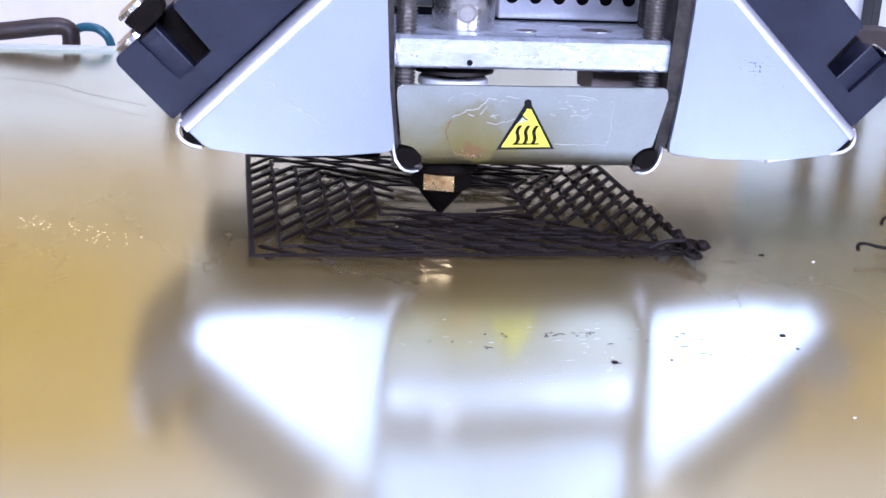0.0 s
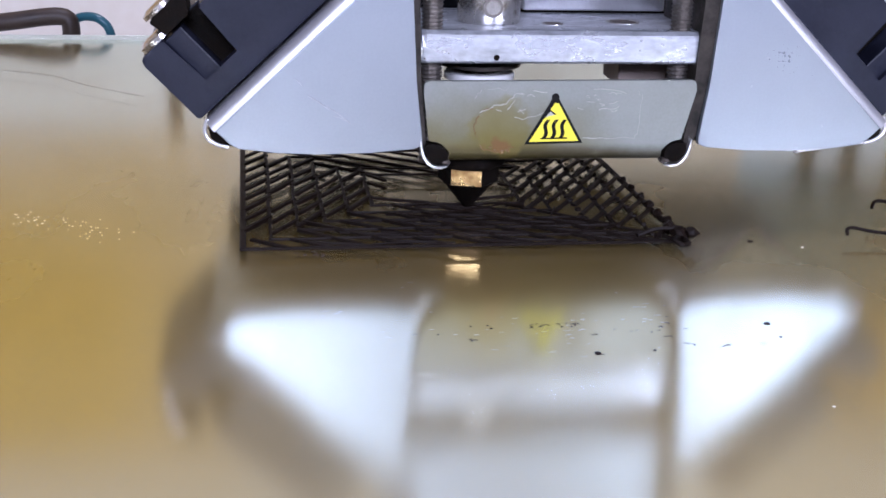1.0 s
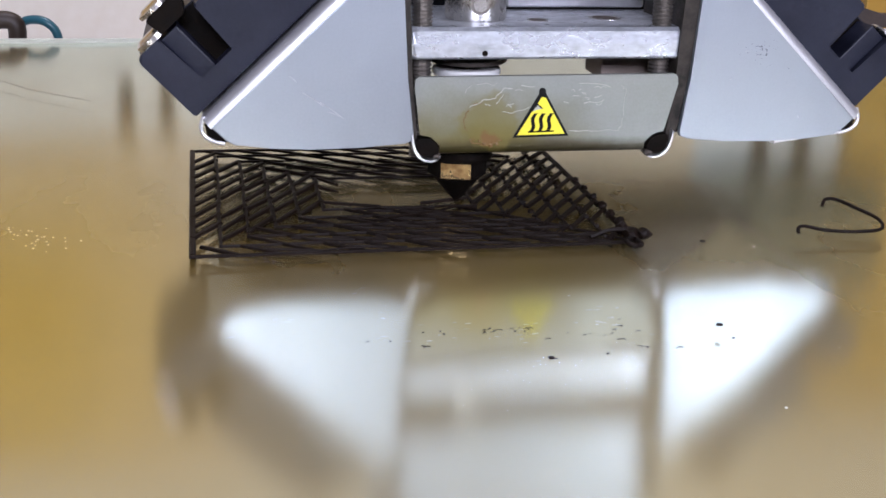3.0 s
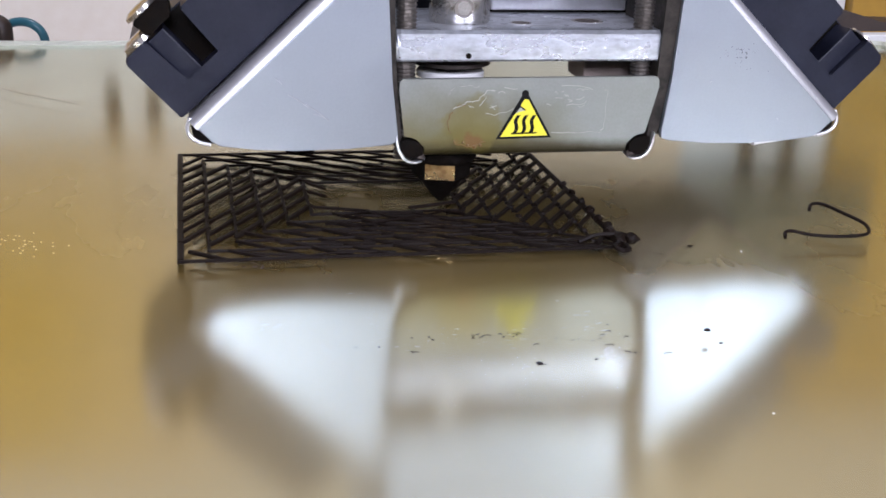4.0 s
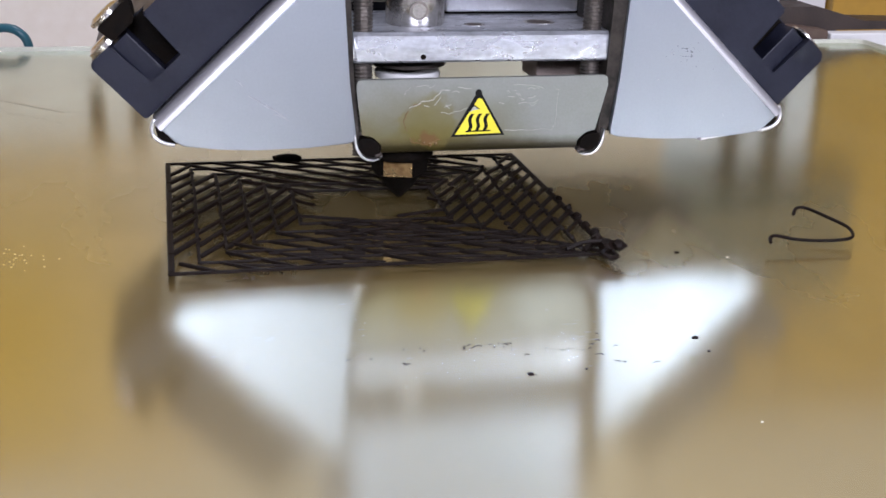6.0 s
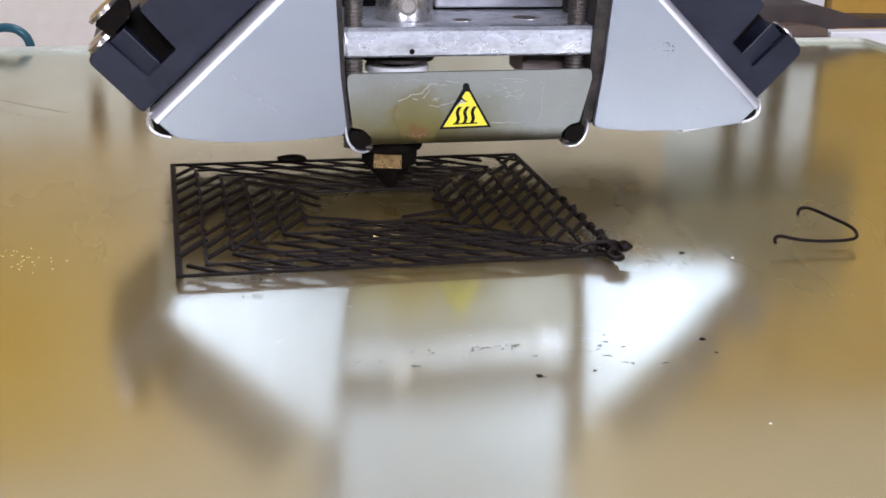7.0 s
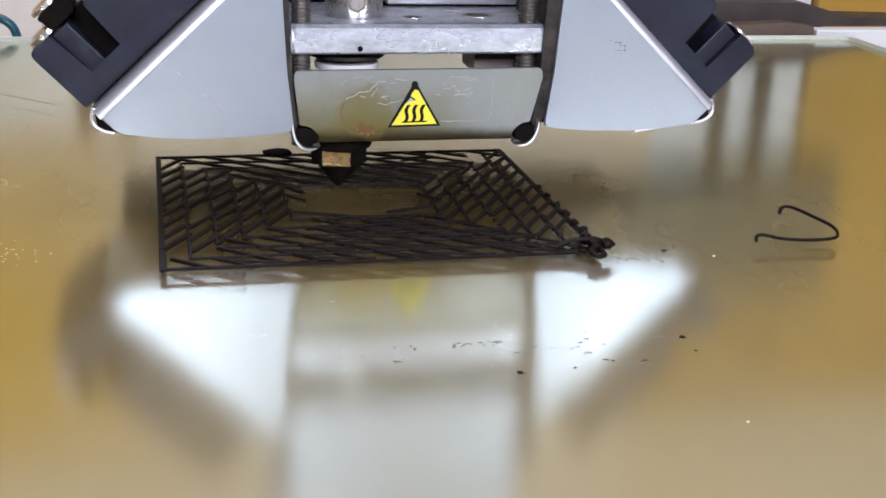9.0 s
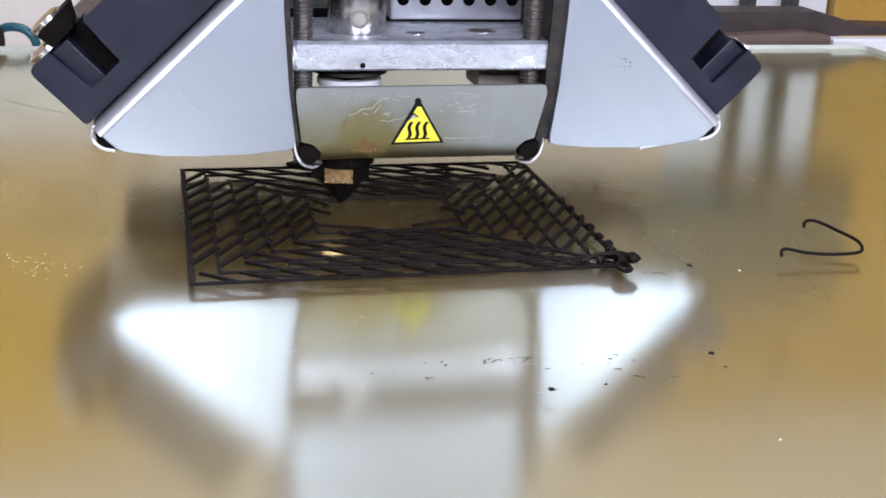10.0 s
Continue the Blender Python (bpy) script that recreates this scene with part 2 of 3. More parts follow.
def box(x0, x1, y0, y1, z0, z1, bevel=0.0, bm=None, segs=2):
    bm = bm or bmesh.new()
    made = bmesh.ops.create_cube(bm, size=1)["verts"]
    bmesh.ops.scale(bm, vec=(x1 - x0, y1 - y0, z1 - z0), verts=made)
    bmesh.ops.translate(bm, vec=((x0 + x1) / 2, (y0 + y1) / 2, (z0 + z1) / 2), verts=made)
    if bevel:
        edges = {e for v in made for e in v.link_edges}
        bmesh.ops.bevel(bm, geom=list(edges), offset=bevel, segments=segs, affect="EDGES", profile=0.5)
    return bm


def prism(points, y0, y1, bevel=0.0, bm=None, to=None):
    """A polygon in (x, z), extruded from y0 to y1; to(a, b, y) may place its points otherwise."""
    bm = bm or bmesh.new()
    to = to or (lambda a, b, y: (a, y, b))
    front = [bm.verts.new(to(a, b, y0)) for a, b in points]
    back = [bm.verts.new(to(a, b, y1)) for a, b in points]
    n = len(points)
    faces = [bm.faces.new(front), bm.faces.new(back[::-1])]
    faces += [bm.faces.new((front[i], back[i], back[(i + 1) % n], front[(i + 1) % n])) for i in range(n)]
    if bevel:
        rim = [e for e in faces[0].edges]
        bmesh.ops.bevel(bm, geom=rim, offset=bevel, segments=2, affect="EDGES", profile=0.5)
    return bm


def rounded(points, radius, steps=4):
    """The polygon with its corners rounded; radius: one number or one for each corner."""
    out, n = [], len(points)
    for i in range(n):
        r = radius[i] if isinstance(radius, (list, tuple)) else radius
        p, a, b = Vector(points[i]), Vector(points[i - 1]), Vector(points[(i + 1) % n])
        if r <= 0:
            out.append(tuple(p))
            continue
        da, db = (a - p).normalized(), (b - p).normalized()
        k = min(r, (a - p).length * 0.45, (b - p).length * 0.45)
        s, e = p + da * k, p + db * k
        for j in range(steps + 1):
            t = j / steps
            out.append(tuple(s * (1 - t) ** 2 + p * 2 * t * (1 - t) + e * t * t))
    return out


def lathe(profile, cx=0, cy=0, n=32, bm=None, turn=0.0, axis="z"):
    """A profile of (radius, height) turned about an upright axis, or about y."""
    bm = bm or bmesh.new()
    rings = []
    for r, z in profile:
        ring = []
        for i in range(n):
            a = turn + 2 * math.pi * i / n
            c, s = r * math.cos(a), r * math.sin(a)
            ring.append(bm.verts.new((cx + c, cy + s, z) if axis == "z" else (cx + c, z, cy + s)))
        rings.append(ring)
    for lo, hi in zip(rings, rings[1:]):
        for i in range(n):
            bm.faces.new((lo[i], lo[(i + 1) % n], hi[(i + 1) % n], hi[i]))
    bm.faces.new(rings[0][::-1])
    bm.faces.new(rings[-1])
    return bm


def tube(points, radius, n=8, bm=None, smooth=4):
    """A round strand through points (radius: a number, or one for each end)."""
    bm = bm or bmesh.new()
    pts = [Vector(p) for p in points]
    if smooth > 1 and len(pts) > 2:
        fine = []
        ext = [pts[0] * 2 - pts[1]] + pts + [pts[-1] * 2 - pts[-2]]
        for i in range(1, len(ext) - 2):
            a, b, c, d = ext[i - 1:i + 3]
            for j in range(smooth):
                t = j / smooth
                fine.append(0.5 * (2 * b + (c - a) * t + (2 * a - 5 * b + 4 * c - d) * t * t + (3 * b - a - 3 * c + d) * t ** 3))
        pts = fine + [pts[-1]]
    rings, side = [], None
    for i, p in enumerate(pts):
        way = (pts[min(i + 1, len(pts) - 1)] - pts[max(i - 1, 0)]).normalized()
        ref = side if side else (Vector((0, 0, 1)) if abs(way.z) < 0.9 else Vector((1, 0, 0)))
        side = (ref - way * ref.dot(way)).normalized()
        up = way.cross(side)
        t = i / (len(pts) - 1)
        r = radius if not isinstance(radius, tuple) else radius[0] * (1 - t) + radius[1] * t
        rings.append([bm.verts.new(p + r * (side * math.cos(2 * math.pi * k / n) + up * math.sin(2 * math.pi * k / n))) for k in range(n)])
    for lo, hi in zip(rings, rings[1:]):
        for k in range(n):
            bm.faces.new((lo[k], lo[(k + 1) % n], hi[(k + 1) % n], hi[k]))
    bm.faces.new(rings[0][::-1])
    bm.faces.new(rings[-1])
    return bm


def lump(rx, ry, rz, cx=0, cy=0, cz=0, seed=0, rough=0.3, bm=None, sub=2):
    """An uneven crumb or blob."""
    bm = bm or bmesh.new()
    made = bmesh.ops.create_icosphere(bm, subdivisions=sub, radius=1)["verts"]
    for v in made:
        k = 1 + rough * noise.noise(v.co * 1.7 + Vector((seed * 3.1, seed, 0)))
        v.co = Vector((cx + v.co.x * rx * k, cy + v.co.y * ry * k, cz + v.co.z * rz * k))
    return bm


# ---- the place: room, table, back panels ----
def setting():
    room = [("floor", (-1600, 1700, -1900, 1500, -820, -780)), ("ceiling", (-1600, 1700, -1900, 1500, 1700, 1740)),
            ("wall_north", (-1600, 1700, 1500, 1540, -780, 1700)), ("wall_south", (-1600, 1700, -1940, -1900, -780, 1700)),
            ("wall_west", (-1640, -1600, -1900, 1500, -780, 1700)), ("wall_east", (1700, 1740, -1900, 1500, -780, 1700))]
    for name, b in room:
        tagged(part(name, box(*b), M_ROOM), "pale plain plaster of the room round the printer", name.split("_")[0], kind="structure")
    tagged(part("table_top", box(-500, 700, -420, 620, -60, -32, 2), M_TABLE), "white laminate table top under the printer", "table", kind="structure")
    tagged(part("wall_back_panel", box(-320, 163, 232, 238, -32, 38, 0.5), M_CREAM), "cream painted back panel behind the build plate", "panel",
           kind="structure")
    tagged(part("wall_tan_panel", box(-320, 163, 232, 238, 38.5, 150, 0.5), M_TAN), "unseen tan board, its amber blot added to tint the plate's reflection", "panel",
           kind="structure")
    # out of view, added so that the near plate mirrors something pale
    tagged(part("wall_upper_panel", box(-320, 420, 232, 238, 150.5, 420, 0.5), M_BEIGE), "unseen beige panel added above the tan board for the plate's pale reflection", "panel",
           kind="structure")
    tagged(part("wall_orange_panel", box(221, 420, 236, 242, -32, 150, 0.5), M_RUST), "orange yellow board beside the back panel", "panel",
           kind="structure")
    tagged(part("wall_white_panel", box(163.5, 220.5, 240, 246, -32, 60, 0.5), M_TABLE), "white panel behind the build plate", "panel",
           kind="structure")
    tagged(part("wall_orange_panel", box(163.5, 220.5, 240, 246, 60.5, 150, 0.5), M_RUST), "orange yellow board above the white panel", "panel",
           kind="structure")
    # out of view, added for the dark band mirrored at right
    board = part("olive_board", box(112, 232, 224, 231, 56, 100, 1.0), M_OLIVE)
    tagged(board, "unseen dark olive board added to darken the plate's reflection", "board")
    for x in (-20.5, -8.5):
        bolt = part("hanging_bolt", lathe([(1.8, 22), (2.0, 23), (2.0, 34), (1.7, 35)], x, 228.5, 16), M_INNER, smooth=True)
        part("brass_cap", lathe([(2.9, 35), (2.9, 38), (2.4, 39)], x, 228.5, 16), M_BRASS, bolt, "brass cap", True)
        tagged(bolt, "dark bolt with a brass cap on the back panel", "bolt", group="bolts on the back panel")
    for x, w in ((187.4, 2.7), (202.8, 2.8)):
        post = part("upright_post", box(x, x + w, 232, 239.5, -32, 112, 0.4), M_POST)
        tagged(post, "dark grey upright post in front of a white panel", "post", group="posts behind the build plate")


# ---- the bed: metal heater plate with a clear glass sheet ----
def build_plate():
    plate = empty("build_plate", 55, 22, -4)
    at = lambda bm: (bmesh.ops.translate(bm, vec=(-55, -22, 4), verts=bm.verts), bm)[1]
    pts = rounded([(-80, -112), (190.5, -112), (190.5, 164.8), (-80, 164.8)], 4.0, 5)
    flat = lambda a, b, y: (a, b, y)
    part("heater_plate", at(prism(pts, -1.4, -4.4, 0.0, to=flat)), M_BED, plate, "matt reflecting metal plate, tan and smeared")
    sheet = part("glass_sheet", at(prism(pts, -0.35, -1.38, to=flat)), M_GLASS, plate, "clear glass sheet")
    sheet.visible_shadow = False
    rim = []
    for i in range(len(pts)):
        a, b = Vector(pts[i]), Vector(pts[(i + 1) % len(pts)])
        rim.append((a, b))
    bm = bmesh.new()
    for a, b in rim:
        d = (b - a).normalized()
        out = Vector((d.y, -d.x)) * 0.5
        vs = [bm.verts.new((p.x + o.x, p.y + o.y, z)) for z in (-1.38, -0.33) for p, o in ((a, out * 0.02), (b, out * 0.02), (b, out), (a, out))]
        for q in ((0, 1, 2, 3), (7, 6, 5, 4), (0, 4, 5, 1), (1, 5, 6, 2), (2, 6, 7, 3), (3, 7, 4, 0)):
            bm.faces.new([vs[k] for k in q])
    part("glass_edge", at(bm), M_EDGE, plate, "green edge of the glass")
    for x in (-70, 182):
        for y in (-104, 156):
            part("foot", at(lathe([(4, -31.9), (4, -4.4)], x, y, 16)), M_STEEL, plate)
    tagged(plate, "tan metal build plate under a clear glass sheet, smeared with glue", "build plate")


# ---- the printed lattice ----
def strand_mesh():
    """One strand a millimetre long along x, half flattened on the plate; scaled to length."""
    bm = bmesh.new()
    ring = [(-0.5, 0.0), (-0.5, 0.55), (-0.3, 0.95), (0.3, 0.95), (0.5, 0.55), (0.5, 0.0)]
    a = [bm.verts.new((0, y * MM, z * MM)) for y, z in ring]
    b = [bm.verts.new((MM, y * MM, z * MM)) for y, z in ring]
    for i in range(6):
        bm.faces.new((a[i], a[(i + 1) % 6], b[(i + 1) % 6], b[i]))
    bm.faces.new(a[::-1])
    bm.faces.new(b)
    bmesh.ops.recalc_face_normals(bm, faces=bm.faces)
    me = bpy.data.meshes.new("strand")
    bm.to_mesh(me)
    bm.free()
    me.materials.append(M_STRAND)
    return me


def lattice():
    rng = random.Random(4)
    thing = empty("printed_lattice")
    me = strand_mesh()
    threads = bmesh.new()

    def strand(x0, y0, x1, y1, w=0.75, h=0.36, z=0.01):
        d = Vector((x1 - x0, y1 - y0))
        ob = new("strand", me)
        ob.parent = thing
        ob.matrix_basis = pose(x0 * MM, y0 * MM, (z - 0.36) * MM, 0, 0, math.degrees(math.atan2(d.y, d.x))) @ Matrix.Diagonal((d.length, w, h, 1))

    W, H, S = 58.0, 52.4, 3.65
    cx, cy = W / 2, H / 2
    # outer frame
    strand(-0.4, 0, W + 0.3, 0, 0.62)
    strand(0, 0.4, 0, H - 0.4, 0.85)
    strand(-0.4, H, W + 0.3, H, 0.7)
    strand(W, H, W, 0.4, 0.95)
    # four sides, each the next one's quarter turn: ribs along the side, and slanting struts between them
    for side in range(4):
        long, deep = (W, H) if side % 2 == 0 else (H, W)

        def put(u0, v0, u1, v1, **k):
            out = []
            for u, v in ((u0, v0), (u1, v1)):
                x, y = u - long / 2, v - deep / 2
                for _ in range(side):
                    x, y = -y, x
                out += [x + cx, y + cy]
            strand(*out, **k)

        def fine(a, b, r=0.13):
            ends = []
            for u, v, z in (a, b):
                x, y = u - long / 2, v - deep / 2
                for _ in range(side):
                    x, y = -y, x
                ends.append((x + cx, y + cy, z + r - .4))
            mid = [(p + q) / 2 + rng.uniform(-.25, .25) for p, q in zip(*ends)]
            tube([ends[0], (mid[0], mid[1], max(mid[2], r - .34)), ends[1]], r, 5, threads, 3)

        pitch = (5.3, 4.2, 5.6, 4.8)[side]
        wide = (.62, .85, .66, .92)[side]
        lean = (5.0, 5.6, 5.2, 6.2)[side]
        for ring in range(5):
            v0, v1 = ring * S, (ring + 1) * S
            lo, hi = v1 * 0.98, long - v1 * 0.98
            # the rib along the side, in short joined runs
            u = lo
            while u < hi - 1:
                step = min(rng.uniform(6, 11), hi - u)
                if rng.random() > 0.07:
                    put(u, v1 + rng.uniform(-.2, .2), u + step, v1 + rng.uniform(-.2, .2), w=rng.uniform(.38, .55), h=.36, z=0.02)
                u += step - .1
            # slanting struts, half a pitch off from ring to ring
            u = v0 + 0.8 + (ring % 2) * pitch * .5
            while u < long - v0 - lean * .8:
                j, k = rng.uniform(-.35, .35), rng.uniform(-.35, .35)
                if rng.random() > 0.04:
                    put(min(u + lean + j, long - v0 * .98), v0, u + k, v1, w=wide * rng.uniform(.85, 1.12), h=rng.uniform(.32, .42), z=0.03)
                u += pitch
            # a second, looser pass lies over the near side
            if side == 0:
                u = v0 + 9
                while u < long - v0 - 7:
                    if rng.random() > .2:
                        l = rng.uniform(6, 10)
                        put(u + rng.uniform(-.5, .5), v1 - rng.uniform(.5, 1.4), min(u + l, hi), v0 + rng.uniform(.4, 1.5), w=rng.uniform(.4, .55), h=.34, z=0.0)
                    u += rng.uniform(4.5, 7.0)
            # thin stray threads
            for _ in range((4, 0, 3, 0)[side]):
                u = rng.uniform(lo, hi)
                l = rng.uniform(2.5, 8)
                fine((u, v1 - rng.uniform(0, S), .1), (min(u + l, hi), v1 - rng.uniform(0, S), .3 + rng.random() * .3))
            # beads where struts meet the ribs of the worn side
            if side == 1 and ring < 4:
                u = v0 + 2.5
                while u < long - v0 - 3:
                    x, y = cx - (v1 - deep / 2), cy + (u - long / 2)
                    lump(.5, .55, .34, x + rng.uniform(-.2, .2), y + rng.uniform(-.3, .3), .05, rng.randrange(99), .5, threads, 1)
                    u += pitch
    # loose ends round the open middle
    for a in ((32.2, 19.9, 39.9, 22.3), (17.5, 21.9, 26.3, 18.8), (18.7, 34.3, 21.3, 30.5), (18.3, 29.6, 21.0, 26.6), (40.4, 34.2, 36.6, 37.2),
              (25.8, 18.4, 33.8, 17.4), (38.4, 28.2, 41.3, 25.0), (36.0, 36.0, 30.2, 37.6)):
        strand(*a, w=0.55, h=0.4, z=0.05)
    tagged(part("threads", threads, M_STRAND, thing, "thin stray black threads"), kind="stuff")
    # a smear at the back edge, the lifted corner with its knots and a curl
    part("blob", lump(2.6, 0.9, 0.8, 19.3, 51.9, 0.35, 1), M_STRAND, thing, "smeared black blob", True)
    for i, (x, y, z, r) in enumerate(((57.6, 0.6, 1.0, 1.0), (58.9, -0.4, 1.2, 0.8), (57.0, 3.0, .9, .9), (57.9, 6.4, .7, .7), (57.8, 10.3, .6, .6),
                                      (58.0, 14.6, .6, .6), (58.2, 19, .5, .5), (58.1, 23.5, .5, .5), (58.2, 28, .5, .45))):
        part("blob", lump(r * 1.1, r * 1.2, r, x, y * 1.03 + .5, z - .4, i + 2, 0.5), M_STRAND, thing, "knotted black blob", True)
    part("curl", tube([(57.0, -.3, .5), (56.0, -1.6, .4), (56.6, -2.8, .2), (57.8, -2.2, .1), (57.7, -.8, .3)], 0.35), M_STRAND, thing,
         "black filament curl", True)
    part("curl", tube([(52, 1.6, .1), (54.5, 2.1, .8), (57, 1.5, 1.1)], 0.3), M_STRAND, thing, smooth=True)
    tagged(thing, "black printed plastic lattice lying on the glass, centre still open", "printed part")


def litter():
    hook = part("filament_scrap", tube([(89.4, 9.8, 0.9), (90.2, 10.6, 1.6), (91.8, 10.3, 1.6), (93.4, 7.0, 1.2), (95.0, 4.4, 0.6), (94.6, 1.9, 0.3), (93.1, 0.5, 0.1),
                                        (89.3, 0.5, 0.0), (85.4, 1.0, 0.2), (82.7, 1.8, 0.6), (81.7, 1.5, 0.4), (81.4, 0.7, 0.0)], 0.25, 10), M_STRAND, smooth=True)
    tagged(hook, "bent black filament scrap lying on the glass", "filament scrap")
    for i, (x, y, r, m) in enumerate(((57.5, -29.0, .35, M_STRAND), (36.3, -35.4, .32, M_STRAND), (66.8, -0.9, .33, M_STRAND), (73.0, -3.5, .2, M_CRUMB),
                                      (55.7, -49.5, .16, M_CRUMB), (57.6, -32.6, .2, M_BROWN), (42.6, -35, .18, M_STRAND), (20.5, -29, .13, M_STRAND), (24.4, -27, .12, M_STRAND))):
        c = part("crumb", lump(r * 1.25, r * 1.1, r * .55, 0, 0, 0, i, .5, sub=1), m)
        c.matrix_world = pose(x * MM, y * MM, (r * .5 - .36) * MM)
        tagged(c, "dark plastic crumb on the glass" if m is not M_CRUMB else "pale crumb on the glass", "crumb", group="crumbs on the glass")
    rng = random.Random(8)
    bm = bmesh.new()
    for (cx, cy, sx, sy, n) in ((8, -2.8, 3, 1.2, 10), (34, -27.7, 4, .8, 12), (44, -29, 5, 2.5, 9), (62, -3.2, 3, .8, 8), (45, -33, 9, 3, 6), (22, -29, 6, 3, 5)):
        for _ in range(n):
            x, y, a = cx + rng.gauss(0, sx * .5), cy + rng.gauss(0, sy * .5), rng.uniform(0, 3)
            l = rng.uniform(.15, .55)
            tube([(x, y, -.3), (x + l * math.cos(a), y + l * math.sin(a) * .6, -.25), (x + 2 * l * math.cos(a + .8), y + l * math.sin(a + .8), -.3)], .045, 5, bm, 2)
    part_ob = part("glue_flakes", bm, M_BROWN)
    tagged(part_ob, "thin brown flakes of dried glue on the glass", "flakes", kind="stuff")
    bm = bmesh.new()
    for _ in range(50):
        t = rng.random()
        x, y = -31 + 16 * t + rng.gauss(0, 1.6), 15.5 - 8 * t + rng.gauss(0, 1.5)
        lump(rng.uniform(.08, .2), rng.uniform(.08, .2), .08, x, y, -.29, rng.randrange(99), .6, bm, 1)
    tagged(part("glue_specks", bm, M_GOLD), "glossy golden specks of dried glue on the glass", "specks", kind="stuff")
    bm = bmesh.new()
    for _ in range(90):
        x = rng.uniform(4, 62)
        y = (-24 if x < 22 else -31) + rng.gauss(0, 4.0) + .1 * x
        lump(rng.uniform(.10, .55), rng.uniform(.04, .10), .02, x, y, -.34, rng.randrange(99), .6, bm, 1)
    tagged(part("glue_dashes", bm, M_GLUE), "greyish dashes of dried glue smeared on the glass", "specks", kind="stuff")
    tagged(part("glass_scratch", tube([(-70, 127, -.33), (-41.9, 115.8, -.33), (-31.6, 104.4, -.33), (-18.8, 92.5, -.33)], .045, 5), M_LEDGE), "thin dark scratch on the glass",
           "scratch", kind="stuff")


# ---- cables behind the bed ----
def cables():
    c = part("brown_cable", tube([(-120, 176, -2.0), (-75, 172, 0.2), (-58.4, 170, 1.9), (-47, 170, 3.4), (-43, 170, 3.0), (-42, 170, 0.6), (-42.5, 171, -7), (-43, 174, -31)], 2.2, 12),
             M_BROWN, smooth=True)
    tagged(c, "brown sheathed cable hanging behind the build plate", "cable")
    c = part("teal_hose", tube([(-43, 174, -1), (-41, 173, 2.4), (-37.5, 172, 3.2), (-34.5, 171, 2.2), (-32.6, 171, -1), (-32.2, 172, -10), (-32, 175, -31)], 1.1, 12), M_TEAL, smooth=True)
    tagged(c, "teal plastic hose looping behind the build plate", "hose")
    c = part("brown_rail", prism(rounded([(140, 7.6), (180, 7.6), (186, 6.0), (194.5, 3.6), (226, 3.0), (226, 1.2), (186, 1.0), (184, -1.2), (140, -1.2)], .6), 172.5, 184, .4), M_BROWN)
    tagged(c, "dark brown rail behind the build plate", "rail")
    c = part("brown_ledge", prism(rounded([(150, 1.8), (172, 2.9), (181, 1.8), (181, -32), (150, -32)], .5), 167, 172.3, .4), M_LEDGE)
    tagged(c, "light brown ledge behind the build plate", "ledge")
    c = part("white_strip", box(182, 300, 167, 172, -32, 0.9, .4), M_TABLE)
    tagged(c, "white strip behind the build plate", "strip")
    c = part("white_tray", box(192, 300, 60, 166, -32, -4, 1.0), M_TABLE)
    tagged(c, "white tray standing beside the build plate", "tray")


# ---- the print head; its origin is the foot of the nozzle ----
U, V = Vector((0.723, 0.690)), Vector((-0.690, 0.723))
C0 = Vector((-34.5, 14.3))


def mirror(bm):
    bmesh.ops.scale(bm, vec=(-1, 1, 1), verts=bm.verts)
    bmesh.ops.translate(bm, vec=(20.0, 0, 0), verts=bm.verts)
    return bm


